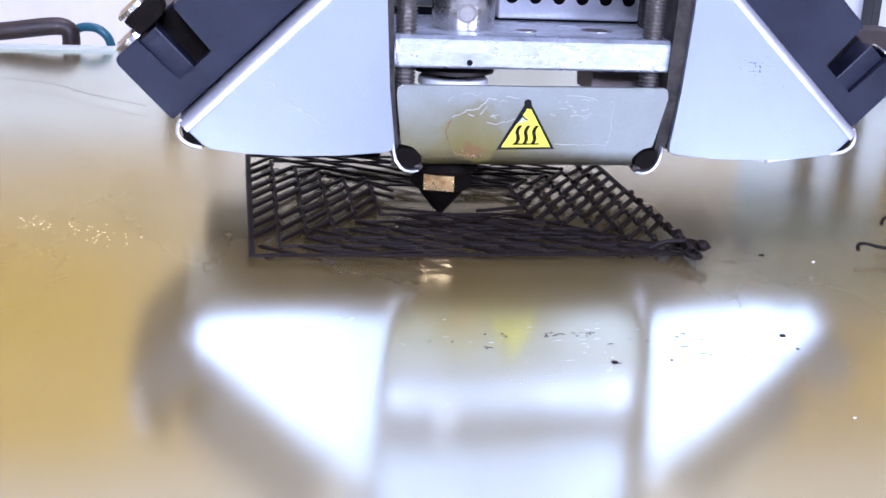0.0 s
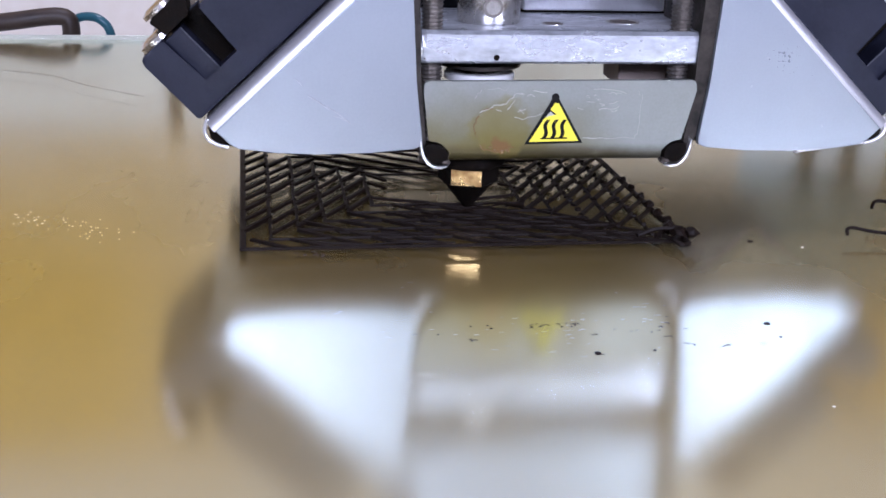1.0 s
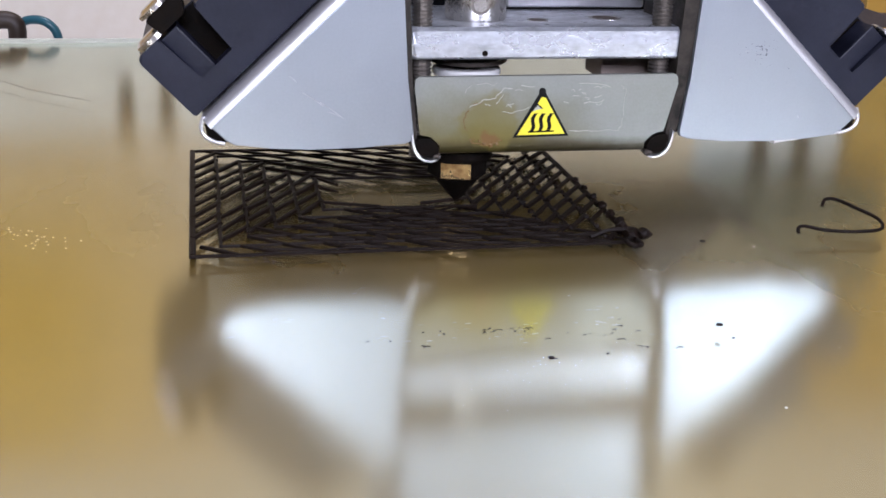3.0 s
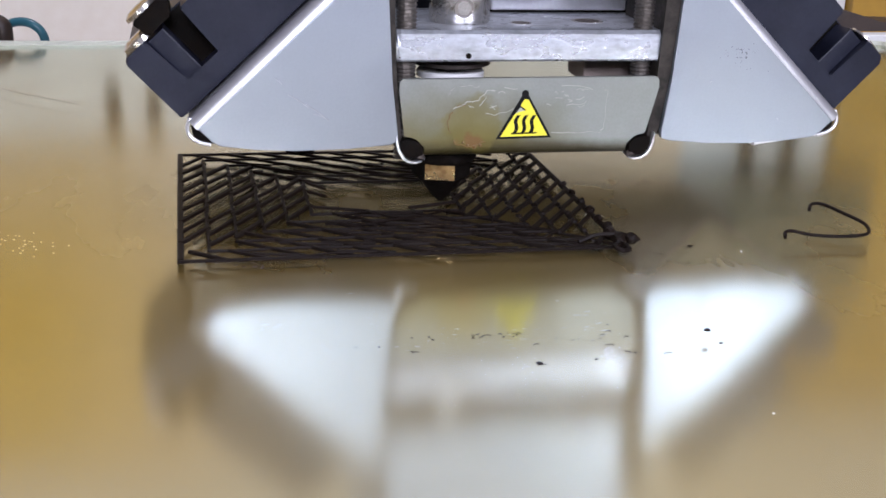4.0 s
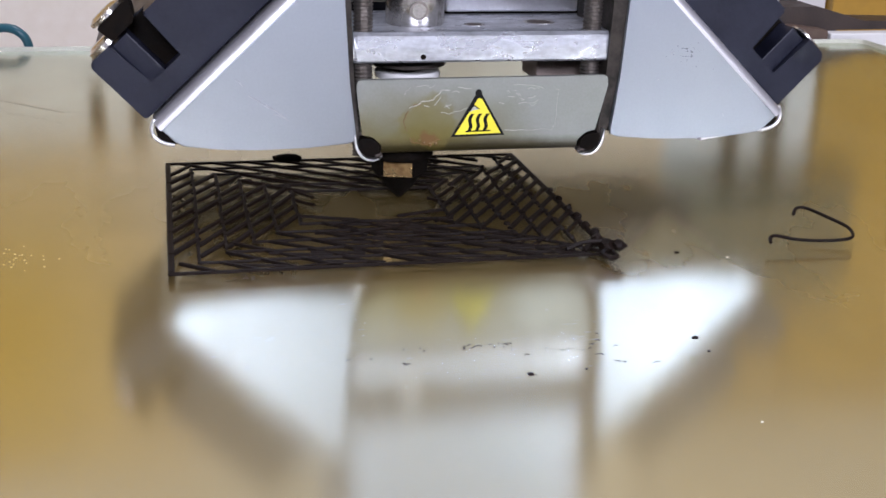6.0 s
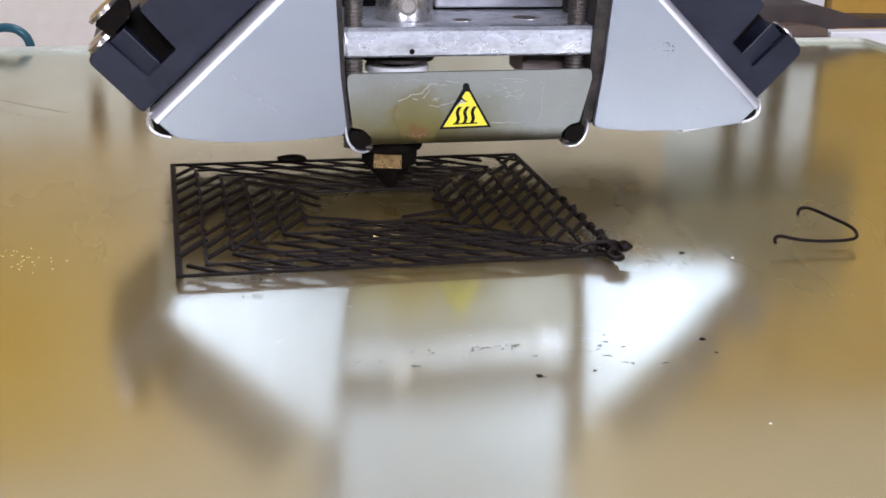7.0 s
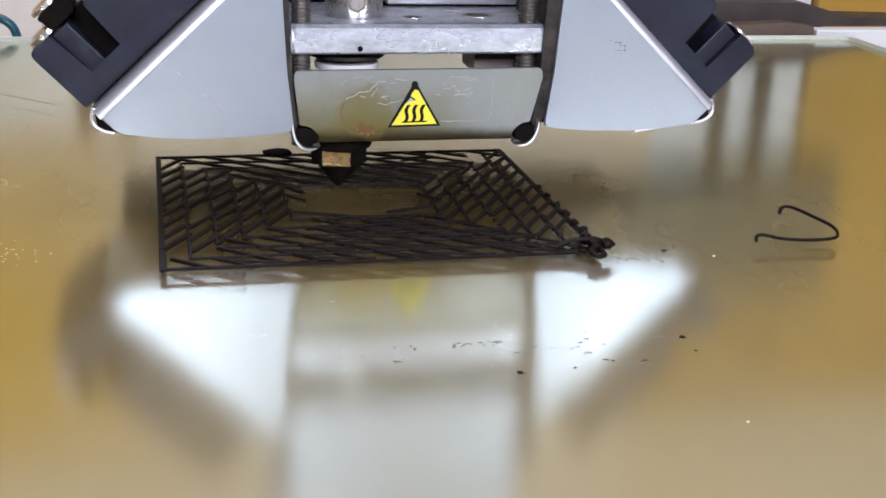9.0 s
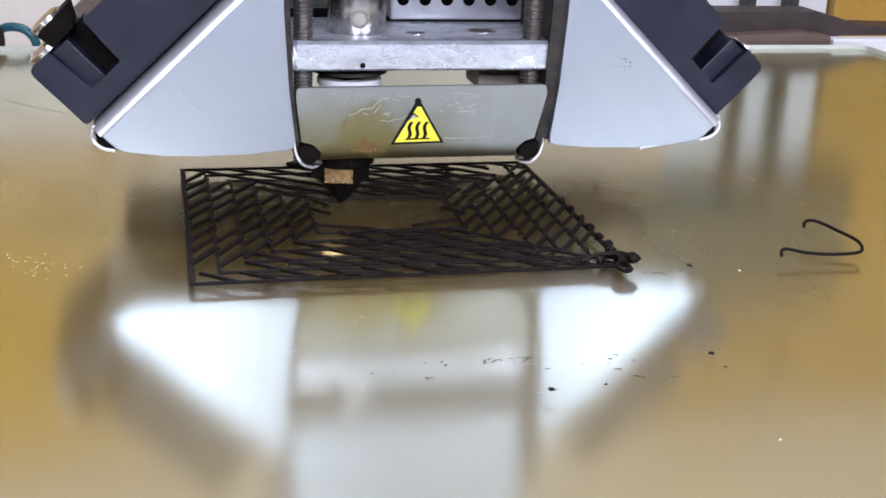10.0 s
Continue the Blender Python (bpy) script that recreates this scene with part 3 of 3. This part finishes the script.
def print_head():
    head = empty("print_head")
    uv = lambda u, v, y: (C0.x + U.x * u + V.x * v, y, C0.y + U.y * u + V.y * v)
    keep = lambda bm: bm
    for flip in (keep, mirror):
        # folded side bracket
        pts = [(-34.4, 14.4), (-32.7, 12.7), (-31.6, 12.1), (-27, 11.6), (-21.9, 11.35), (-15, 11.5), (-9.4, 11.9), (-8.4, 12.3), (-8.3, 13.2), (-9.2, 20.5), (-9.85, 31.2), (-9.85, 37.8)]
        if flip is mirror:
            pts = [(x - .4 if x > -10 else x, z) for x, z in pts]
        bracket = part("side_bracket", flip(prism(pts, -11.2, -10.3, 0.15)), M_PANEL, head, "folded grey sheet metal bracket")
        arc = [(1.5 * math.sin(a), -11.2 + 1.5 * (1 - math.cos(a))) for a in [i * math.pi / 16 for i in range(9)]]
        bm = bmesh.new()
        outer = arc + [(1.5, 28.0)]
        inner = [(v - .7 if i > 4 else v, y + .7) for i, (v, y) in enumerate(outer)]
        loop = outer + inner[::-1]
        a = [bm.verts.new(uv(0.0, v, y)) for v, y in loop]
        b = [bm.verts.new(uv(34.0, v, y)) for v, y in loop]
        n = len(loop)
        for i in range(n):
            bm.faces.new((a[i], a[(i + 1) % n], b[(i + 1) % n], b[i]))
        bm.faces.new(a[::-1])
        bm.faces.new(b)
        part("bend", flip(bm), M_BEND, bracket, "bright rounded fold", True)
        part("lip", flip(tube([uv(.3, 1.6, -9.8), (-35.75, -9.9, 14.3), (-35.4, -10.0, 13.2), (-34.3, -10.1, 12.45), (-32.8, -10.2, 12.1)], .26)), M_BEND, bracket, smooth=True)
        # solid black piece stands for the shaded opening behind the lip
        part("gap", flip(prism([(-35.3, 14.6), (-35.0, 13.2), (-34.0, 12.5), (-32.4, 12.2), (-33.0, 13.6)], -10.0, -9.2)), M_SOOT_SHADE, bracket)
        if flip is mirror:
            part("lower_flange", flip(prism([(-34.0, 12.5), (-33.0, 12.0), (-24.5, 11.0), (-23.2, 10.7), (-23.4, 11.6)], -10.2, -6.0, .1)), M_BEND, bracket)
        marks = [((-22.9, 18.9), (-20.2, 17.1)), ((-20.6, 17.6), (-17.6, 15.4)), ((-19.6, 16.3), (-17.9, 15.6)), ((-24.5, 21.0), (-23.6, 20.2))] if flip is keep else \
                [((-15.5, 20.2), (-15.2, 20.0)), ((-17.4, 24.0), (-17.0, 23.8)), ((-26.0, 14.6), (-25.8, 14.9))]
        for (x0, z0), (x1, z1) in marks:
            part("scratch", flip(tube([(x0, -11.2, z0), ((x0 + x1) / 2, -11.21, (z0 + z1) / 2 + .1), (x1, -11.2, z1)], .075, 5)), M_SCRATCH, bracket)
        # cooling fan
        fan_pts = rounded([(-1, 1.75), (31, 1.75), (31, 12.1), (-1, 12.1)], [0.3, .3, 0.5, 0.5])
        fan = part("cooling_fan", flip(prism(fan_pts, -1.0, 22, to=uv)), M_FAN, head, "square navy black plastic cooling fan", True)
        front = [(-1, 1.75), (31, 1.75), (31, 12.1), (9.1, 12.1), (9.1, 4.4), (2.9, 4.4), (2.9, 12.1), (-1, 12.1)]
        part("housing_front", flip(prism(rounded(front, [.3, .3, .6, .3, 0, 0, .3, .9]), -7.0, -1.0, 0.4, to=uv)), M_FAN, fan)
        # thin black sheet paints the slot's deep shade on its floor
        part("recess", flip(prism([(2.95, 4.45), (9.05, 4.45), (9.05, 11.9), (2.95, 11.9)], -1.12, -0.95, to=uv)), M_SOOT_SHADE, fan, "slot floor sheet coloured black for shade")
        part("corner_post", flip(prism([(2.9, 4.4), (5.6, 4.4), (5.6, 11.6), (2.9, 11.6)], -5.6, -1.0, 0.2, to=uv)), M_FAN, fan)
        # screws on the fan's outer face

        def disc(u, v, y, r, h):
            bm = bmesh.new()
            lo, hi, top = [], [], []
            for i in range(24):
                c, s = math.cos(i * math.pi / 12), math.sin(i * math.pi / 12)
                lo.append(bm.verts.new(uv(u + r * c, v, y + r * s)))
                hi.append(bm.verts.new(uv(u + r * c, v + h * .6, y + r * s)))
                top.append(bm.verts.new(uv(u + .7 * r * c, v + h, y + .7 * r * s)))
            for lower, upper in ((lo, hi), (hi, top)):
                for i in range(24):
                    bm.faces.new((lower[i], lower[(i + 1) % 24], upper[(i + 1) % 24], upper[i]))
            bm.faces.new(lo[::-1])
            bm.faces.new(top)
            return bm
        part("screw_head", flip(disc(2.2, 12.1, -4.2, 2.5, 1.1 if flip is keep else .5)), M_STEEL, fan, "bright steel screw head", True)
        if flip is keep:
            part("clip", prism(rounded([(3.6, 12.1), (7.6, 12.1), (9.2, 14.9), (3.2, 14.6)], .3), -6.4, 1.5, .2, to=uv), M_SOOT_SHADE, fan, "dark spring clip")
            part("screw_head", disc(5.2, 14.8, -4.0, 2.5, .9), M_STEEL, fan, "bright steel screw head", True)
        # side web between cover and bracket
        web = [(-8.3, 20.8), (-7.5, 12.3), (-7.4, 10.6), (-8.3, 10.9), (-9.2, 13.2), (-10.2, 20.4), (-11.0, 31.2), (-11.0, 45), (-8.7, 45), (-8.7, 31)]
        part("side_web", flip(prism(web, -8.9, 7.0, .1)), M_WEB, head, "browned steel side plate")
        edge = [(-8.1, 12.6), (-8.6, 16.0), (-9.1, 20.6), (-9.6, 31.2), (-9.6, 45), (-10.4, 45), (-10.4, 31.2), (-10.0, 20.6), (-9.4, 16.0), (-8.8, 12.6)]
        if flip is mirror:
            edge = [(x - .4, z) for x, z in edge]
        part("edge_strip", flip(prism(edge, -10.2, -9.5)), M_SOOT_SHADE, head)
        # lower lug with its screw
        soot = rounded([(-7.7, 12.2), (-7.75, 10.8), (-6.9, 9.75), (-5.6, 9.4), (-4.8, 9.8), (-4.5, 10.7), (-5.0, 11.7), (-6.0, 12.2)], .5)
        lug = part("lug", flip(prism(soot, -9.5, -7.4, .2)), M_SOOT_SHADE, head, "rounded lug crusted black")
        rim = [(-8.35, 12.6), (-8.3, 11.4), (-8.0, 10.4), (-7.4, 9.5), (-6.6, 9.0), (-5.6, 8.85), (-4.8, 9.1), (-4.45, 9.5)]
        inner_rim = [(x + .22 if x < -7 else x + .08, z + .22) for x, z in rim][::-1]
        part("lug_lip", flip(prism(rim + inner_rim, -9.55, -7.6, .08)), M_BEND, lug, "bright curled steel lip", True)
        part("crust", flip(lump(.7, .4, .45, -4.9, -9.2, 9.7, 5, .6)), M_INNER, lug, "brown crust", True)
        # threaded rod
        prof = []
        z = 9.0
        while z < 46:
            prof += [(1.46, z), (1.2, z + .26)]
            z += .52
        part("threaded_rod", flip(lathe(prof, -6.65, -6.0, 16)), M_ROD, head, "steel threaded rod")
    # cover plate with its underside fold
    cov = [(-7.9, 20.4), (-8.0, 19.0), (-7.2, 12.6), (-5.6, 12.3), (-4.6, 11.2), (-4.45, 11.0), (24.3, 11.0), (24.5, 11.3), (25.5, 12.3), (26.95, 12.6), (28.5, 19.2), (28.3, 20.6)]
    cover = part("cover_plate", prism(rounded(cov, [.9, 0, .3, .7, .5, 0, 0, .5, .7, .3, 0, .9]), -9.1, -8.3), M_COVER, head, "worn steel cover plate stained by heat")
    fold = [(-9.1 + 1.25 * (1 - math.cos(i * math.pi / 12)), 11.0 - 1.25 * math.sin(i * math.pi / 12)) for i in range(7)]
    inner = [(y + .5, z + .3) for y, z in fold][::-1]
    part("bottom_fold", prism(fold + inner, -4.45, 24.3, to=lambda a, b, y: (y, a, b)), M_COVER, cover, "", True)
    # near-black colour puts the shade below the cover into the surface
    part("underside", box(-4.3, 24.1, -7.8, 8, 9.75, 10.4, .2), M_SOOT_SHADE, cover, "underside coloured dark for shade")
    # warning label, torn near its tip
    label = part("warning_label", prism([(5.5, 12.05), (13.35, 12.2), (9.75, 18.3), (9.05, 18.3)], -9.16, -9.1), M_BLACK, cover, "yellow and black hot surface label, torn")
    part("label_face", prism([(6.1, 12.38), (12.75, 12.5), (9.85, 17.5), (9.3, 17.6), (8.75, 16.7), (9.6, 16.05), (8.6, 15.85), (8.0, 15.55)], -9.20, -9.15), M_YELLOW, label)
    part("label_tear", prism([(7.95, 15.35), (8.5, 15.8), (9.4, 15.98), (8.75, 16.45), (8.3, 15.9)], -9.19, -9.12), M_FILM, label)
    part("label_tip", lathe([(.5, -9.22), (.5, -9.1)], 9.35, 18.35, 14, axis="y"), M_BLACK, label)
    for k in range(3):
        x = 7.95 + k * 1.12
        left = [(x + .2 * math.sin(i * .95) - .19 + .07 * i, 12.85 + i * .36) for i in range(8)]
        right = [(a + .5, b) for a, b in left][::-1]
        part("heat_wave", prism((left + right), -9.24, -9.2), M_BLACK, label)
    part("heat_base", prism([(7.6, 12.72), (11.2, 12.8), (11.2, 13.0), (7.6, 12.92)], -9.24, -9.2), M_BLACK, label)
    # dried film edges on the cover
    rng = random.Random(3)
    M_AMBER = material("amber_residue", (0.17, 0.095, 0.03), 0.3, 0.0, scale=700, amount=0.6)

    def trace(line, r, mat, gaps):
        pts = []
        for (x0, z0), (x1, z1) in zip(line, line[1:]):
            for k in range(4):
                t = k / 4
                pts.append((x0 + (x1 - x0) * t + rng.gauss(0, .10), -9.12, z0 + (z1 - z0) * t + rng.gauss(0, .10)))
        run = []
        for p in pts + [None]:
            if p is None or rng.random() < gaps:
                if len(run) > 2:
                    part("film_edge", tube(run, (r * rng.uniform(.6, 1.3), r * rng.uniform(.5, 1.0)), 5, smooth=3), mat, cover, smooth=True)
                run = []
            else:
                run.append(p)

    for line in (((-.6, 16.2), (1.2, 17.2), (3.0, 17.6), (4.0, 18.8), (6.5, 19.1), (8.7, 18.9)), ((10.5, 18.7), (13.5, 19.4), (17.0, 19.5), (19.5, 18.6)),
                 ((3.2, 15.8), (5, 15.4), (7, 15.9), (8.2, 16.6)), ((12.2, 16.2), (14.5, 16.6), (17.6, 16.9), (19.6, 17.4)), ((13.4, 12.8), (16.5, 12.9), (19.8, 13.1)),
                 ((1.0, 17.0), (2.2, 16.4), (3.4, 16.9), (4.4, 18.4)), ((15.0, 17.6), (16.2, 17.2), (18.2, 17.9))):
        trace(line, .06, M_FILM, .2)
    for line in (((14.2, 12.75), (17.5, 12.8), (20.3, 12.9), (20.8, 13.5), (20.9, 16.0), (20.9, 18.6), (20.2, 19.3)), ((-1.2, 18.4), (-.6, 19.2), (1.5, 19.4), (3.6, 19.4))):
        trace(line, .032, M_FILM, .05)
    for _ in range(26):
        x, z = rng.uniform(3.5, 18.5), rng.choice((rng.gauss(16.6, .5), rng.gauss(18.4, .6)))
        if not 6.5 < x < 12.2:
            l = rng.uniform(.3, 1.1)
            part("film_edge", tube([(x, -9.12, z), (x + l * .5, -9.14, z + rng.uniform(-.15, .25)), (x + l, -9.12, z + rng.uniform(-.3, .3))], .045, 5, smooth=3), M_FILM, cover)
    trace(((1.0, 17.0), (-.6, 16.3), (-1.3, 14.6), (-1.1, 13.0), (-.2, 11.6), (1.2, 11.0), (3.0, 11.2), (4.4, 11.9)), .07, M_AMBER, .06)
    for x, z, r in ((1.6, 11.2, .22), (2.5, 11.0, .3), (3.3, 11.2, .2), (.9, 11.7, .16)):
        part("residue_bead", lump(r, .12, r, x, -9.12, z, 3), M_AMBER, cover, smooth=True)
    # bar across, collar, heat sink block
    side = [(-8.3, 22.8), (-8.3, 24.6), (-8.18, 26.2), (-7.7, 26.7), (13, 26.7), (13, 22.5), (-8.0, 22.5)]
    bm = prism(side, -8.45, 29.3, to=lambda a, b, y: (y, a, b))
    ends = [e for f in bm.faces if len(f.verts) == len(side) for e in f.edges if min(v.co.y for v in e.verts) < -7 and max(v.co.y for v in e.verts) < 0]
    bmesh.ops.bevel(bm, geom=ends, offset=.8, segments=2, affect="EDGES", profile=0.5)
    bar = part("cross_bar", bm, M_BAR, head, "scuffed aluminium bar")
    # holes in the bar are dark discs, their inner shade painted on
    part("bar_hole", lathe([(.4, -8.36), (.4, -8.25)], 1.5, 23.3, 12, axis="y"), M_SOOT_SHADE, bar)
    for x, y, r in ((10.3, -1.4, 1.5), (20.6, .6, 2.3)):
        part("bar_hole", lathe([(r, 26.69), (r, 26.76), (r * .8, 26.76), (r * .8, 26.72)], x, y, 24), M_STEEL, bar)
        part("bar_bore", lathe([(r * .8, 26.7), (r * .8, 26.735)], x, y, 24), M_INNER, bar)
    collar = part("collar", lathe([(4.1, 26.7), (4.25, 27.0), (4.25, 34), (4.0, 34.4)], 1.85, .3, 40), M_STEEL, head, "nickel steel clamp collar", True)
    part("set_screw", lathe([(1.35, -4.05), (1.35, -3.2)], 1.6, 29.1, 20, axis="y"), M_ROD, collar)
    part("set_screw_face", lathe([(.95, -4.25), (.95, -3.4)], 1.6, 29.1, 20, axis="y"), M_STEEL, collar)
    # heat sink block with a row of bores
    bm = box(8.4, 29.2, 9.0, 22, 27.0, 52, .3)
    sink = part("heat_sink", bm, M_SINK, head, "drilled aluminium heat sink block")
    # each bore is a black disc, coloured as the shade inside a hole
    for k in range(6):
        for z in (30.1, 35.8, 41.8):
            part("bore", lathe([(.95, 8.95), (.95, 9.4)], 10.3 + k * 3.45, z, 18, axis="y"), M_SOOT_SHADE, sink)
    # black strip draws the shaded gap under the heat sink
    part("shim", box(8.0, 29.4, 9.4, 22, 26.7, 27.0, .05), M_SOOT_SHADE, head)
    part("carriage_plate", box(-9.5, 29.8, 22, 26, 26.75, 120, .5), M_PANEL, head)
    # above the view, added so that the plate mirrors pale grey in the middle
    part("front_shroud", box(-9.2, 29.4, -7.5, -5, 32.6, 118, .8), M_PANEL, head, "unseen grey sheet added for the plate's pale reflection")
    # hidden behind the head, added to darken and shade the plate below
    part("carriage_block", box(-34, 68, 44, 73, 17.1, 44, 2.0), M_FAN, head, "unseen black block added to darken the plate under the head")
    # hot end: insulating ring, heater block, nozzle
    part("insulating_ring", lathe([(4.7, 19.0), (4.8, 19.2), (4.8, 19.8), (4.6, 20.0)], .9, .5, 32), M_WHITE, head, "white insulating ring", True)
    part("heat_break", lathe([(2.2, 20.0), (2.2, 20.7), (5.6, 20.9), (5.6, 21.4), (3, 21.5), (3, 22.5)], .9, .5, 24), M_INNER, head, "browned heat break", True)
    part("heater_block", box(-4.2, 24.0, -8.2, 5.0, 10.4, 16.4, .3), M_INNER, head)
    part("heater_cartridge", box(20.4, 28.3, 0, 8, 18.0, 21.2, .3), M_CERAMIC, head, "brown insulation block")
    turn = radians(-90 - 14 + 30)
    nozzle = part("nozzle", lathe([(3.9, 4.35), (4.25, 4.6), (4.25, 7.0), (3.9, 7.3)], 0, 0, 6, turn=turn), [M_BRASS, M_SOOT_SHADE], head, "worn brass nozzle crusted with residue")
    # only facets that face the front are brass, the others near black
    for f in nozzle.data.polygons:
        f.material_index = 0 if f.normal.y < -0.75 else 1
    # the cone's black holds its shade as well as soot
    part("nozzle_cone", lathe([(3.75, 4.4), (3.2, 3.9), (1.1, 1.3), (.55, .75), (.45, .6)], 0, 0, 28), M_SOOT_SHADE, nozzle, "sooty cone, coloured darker for shade", True)
    bm = lathe([(4.6, 7.0), (5.0, 7.6), (4.9, 9.0), (4.2, 9.9)], 0, 0, 24)
    for v in bm.verts:
        v.co += Vector((noise.noise(v.co * .5), noise.noise(v.co * .5 + Vector((9, 0, 0))), 0)) * .6
    part("residue", bm, M_SOOT_SHADE, nozzle, "black burnt residue", True)
    # where the groups sit against one another: (scale, shift) across, shift in depth, (scale, shift) in height
    groups = {"side_bracket": (1.031, .78, 3.6, 1.03, -1.95), "edge_strip": (1.031, .78, 3.6, 1.03, -1.95), "cooling_fan": (1.0224, .51, 2.2, 1.02, -1.42),
              "nozzle": (1.0, 0, .3, 1.0, -.68)}
    for ob in head.children:
        sx, dx, dy, sz, dz = groups.get(ob.name.split(".")[0], (1.022, .45, 1.7 if ob.name.split(".")[0] in ("cover_plate", "lug") else 2.0, 1.02, -1.42))
        for o in (ob, *ob.children_recursive):
            o.data.transform(Matrix.Translation((dx * MM, dy * MM, dz * MM)) @ Matrix.Diagonal((sx, 1, sz, 1)))
    tagged(head, "twin fan print head with a brass nozzle and grey brackets", "print head")
    return head


setting()
build_plate()
cables()
head = print_head()
litter()
lattice()


def motions():
    walk(head, [
        (0, pose(0.02668, 0.01913, 0)),
        (0.5, pose(0.02912, 0.01799, 0)),
        (1, pose(0.03147, 0.01633, 0)),
        (1.5, pose(0.03146, 0.01929, 0)),
        (2, pose(0.03378, 0.02002, 0)),
        (3.5, pose(0.03808, 0.02182, 0)),
        (4, pose(0.03743, 0.02293, 0)),
        (4.5, pose(0.03898, 0.02541, 0)),
        (5, pose(0.03951, 0.02722, 0)),
        (5.5, pose(0.03679, 0.02729, 0)),
        (7, pose(0.03287, 0.03486, 0)),
        (7.5, pose(0.03273, 0.03208, 0)),
        (8, pose(0.03099, 0.03277, 0)),
        (8.5, pose(0.02838, 0.03426, 0)),
        (9, pose(0.02713, 0.03381, 0)),
        (9.5, pose(0.02626, 0.03170, 0)),
        (10, pose(0.02342, 0.03201, 0)),
    ])


motions()
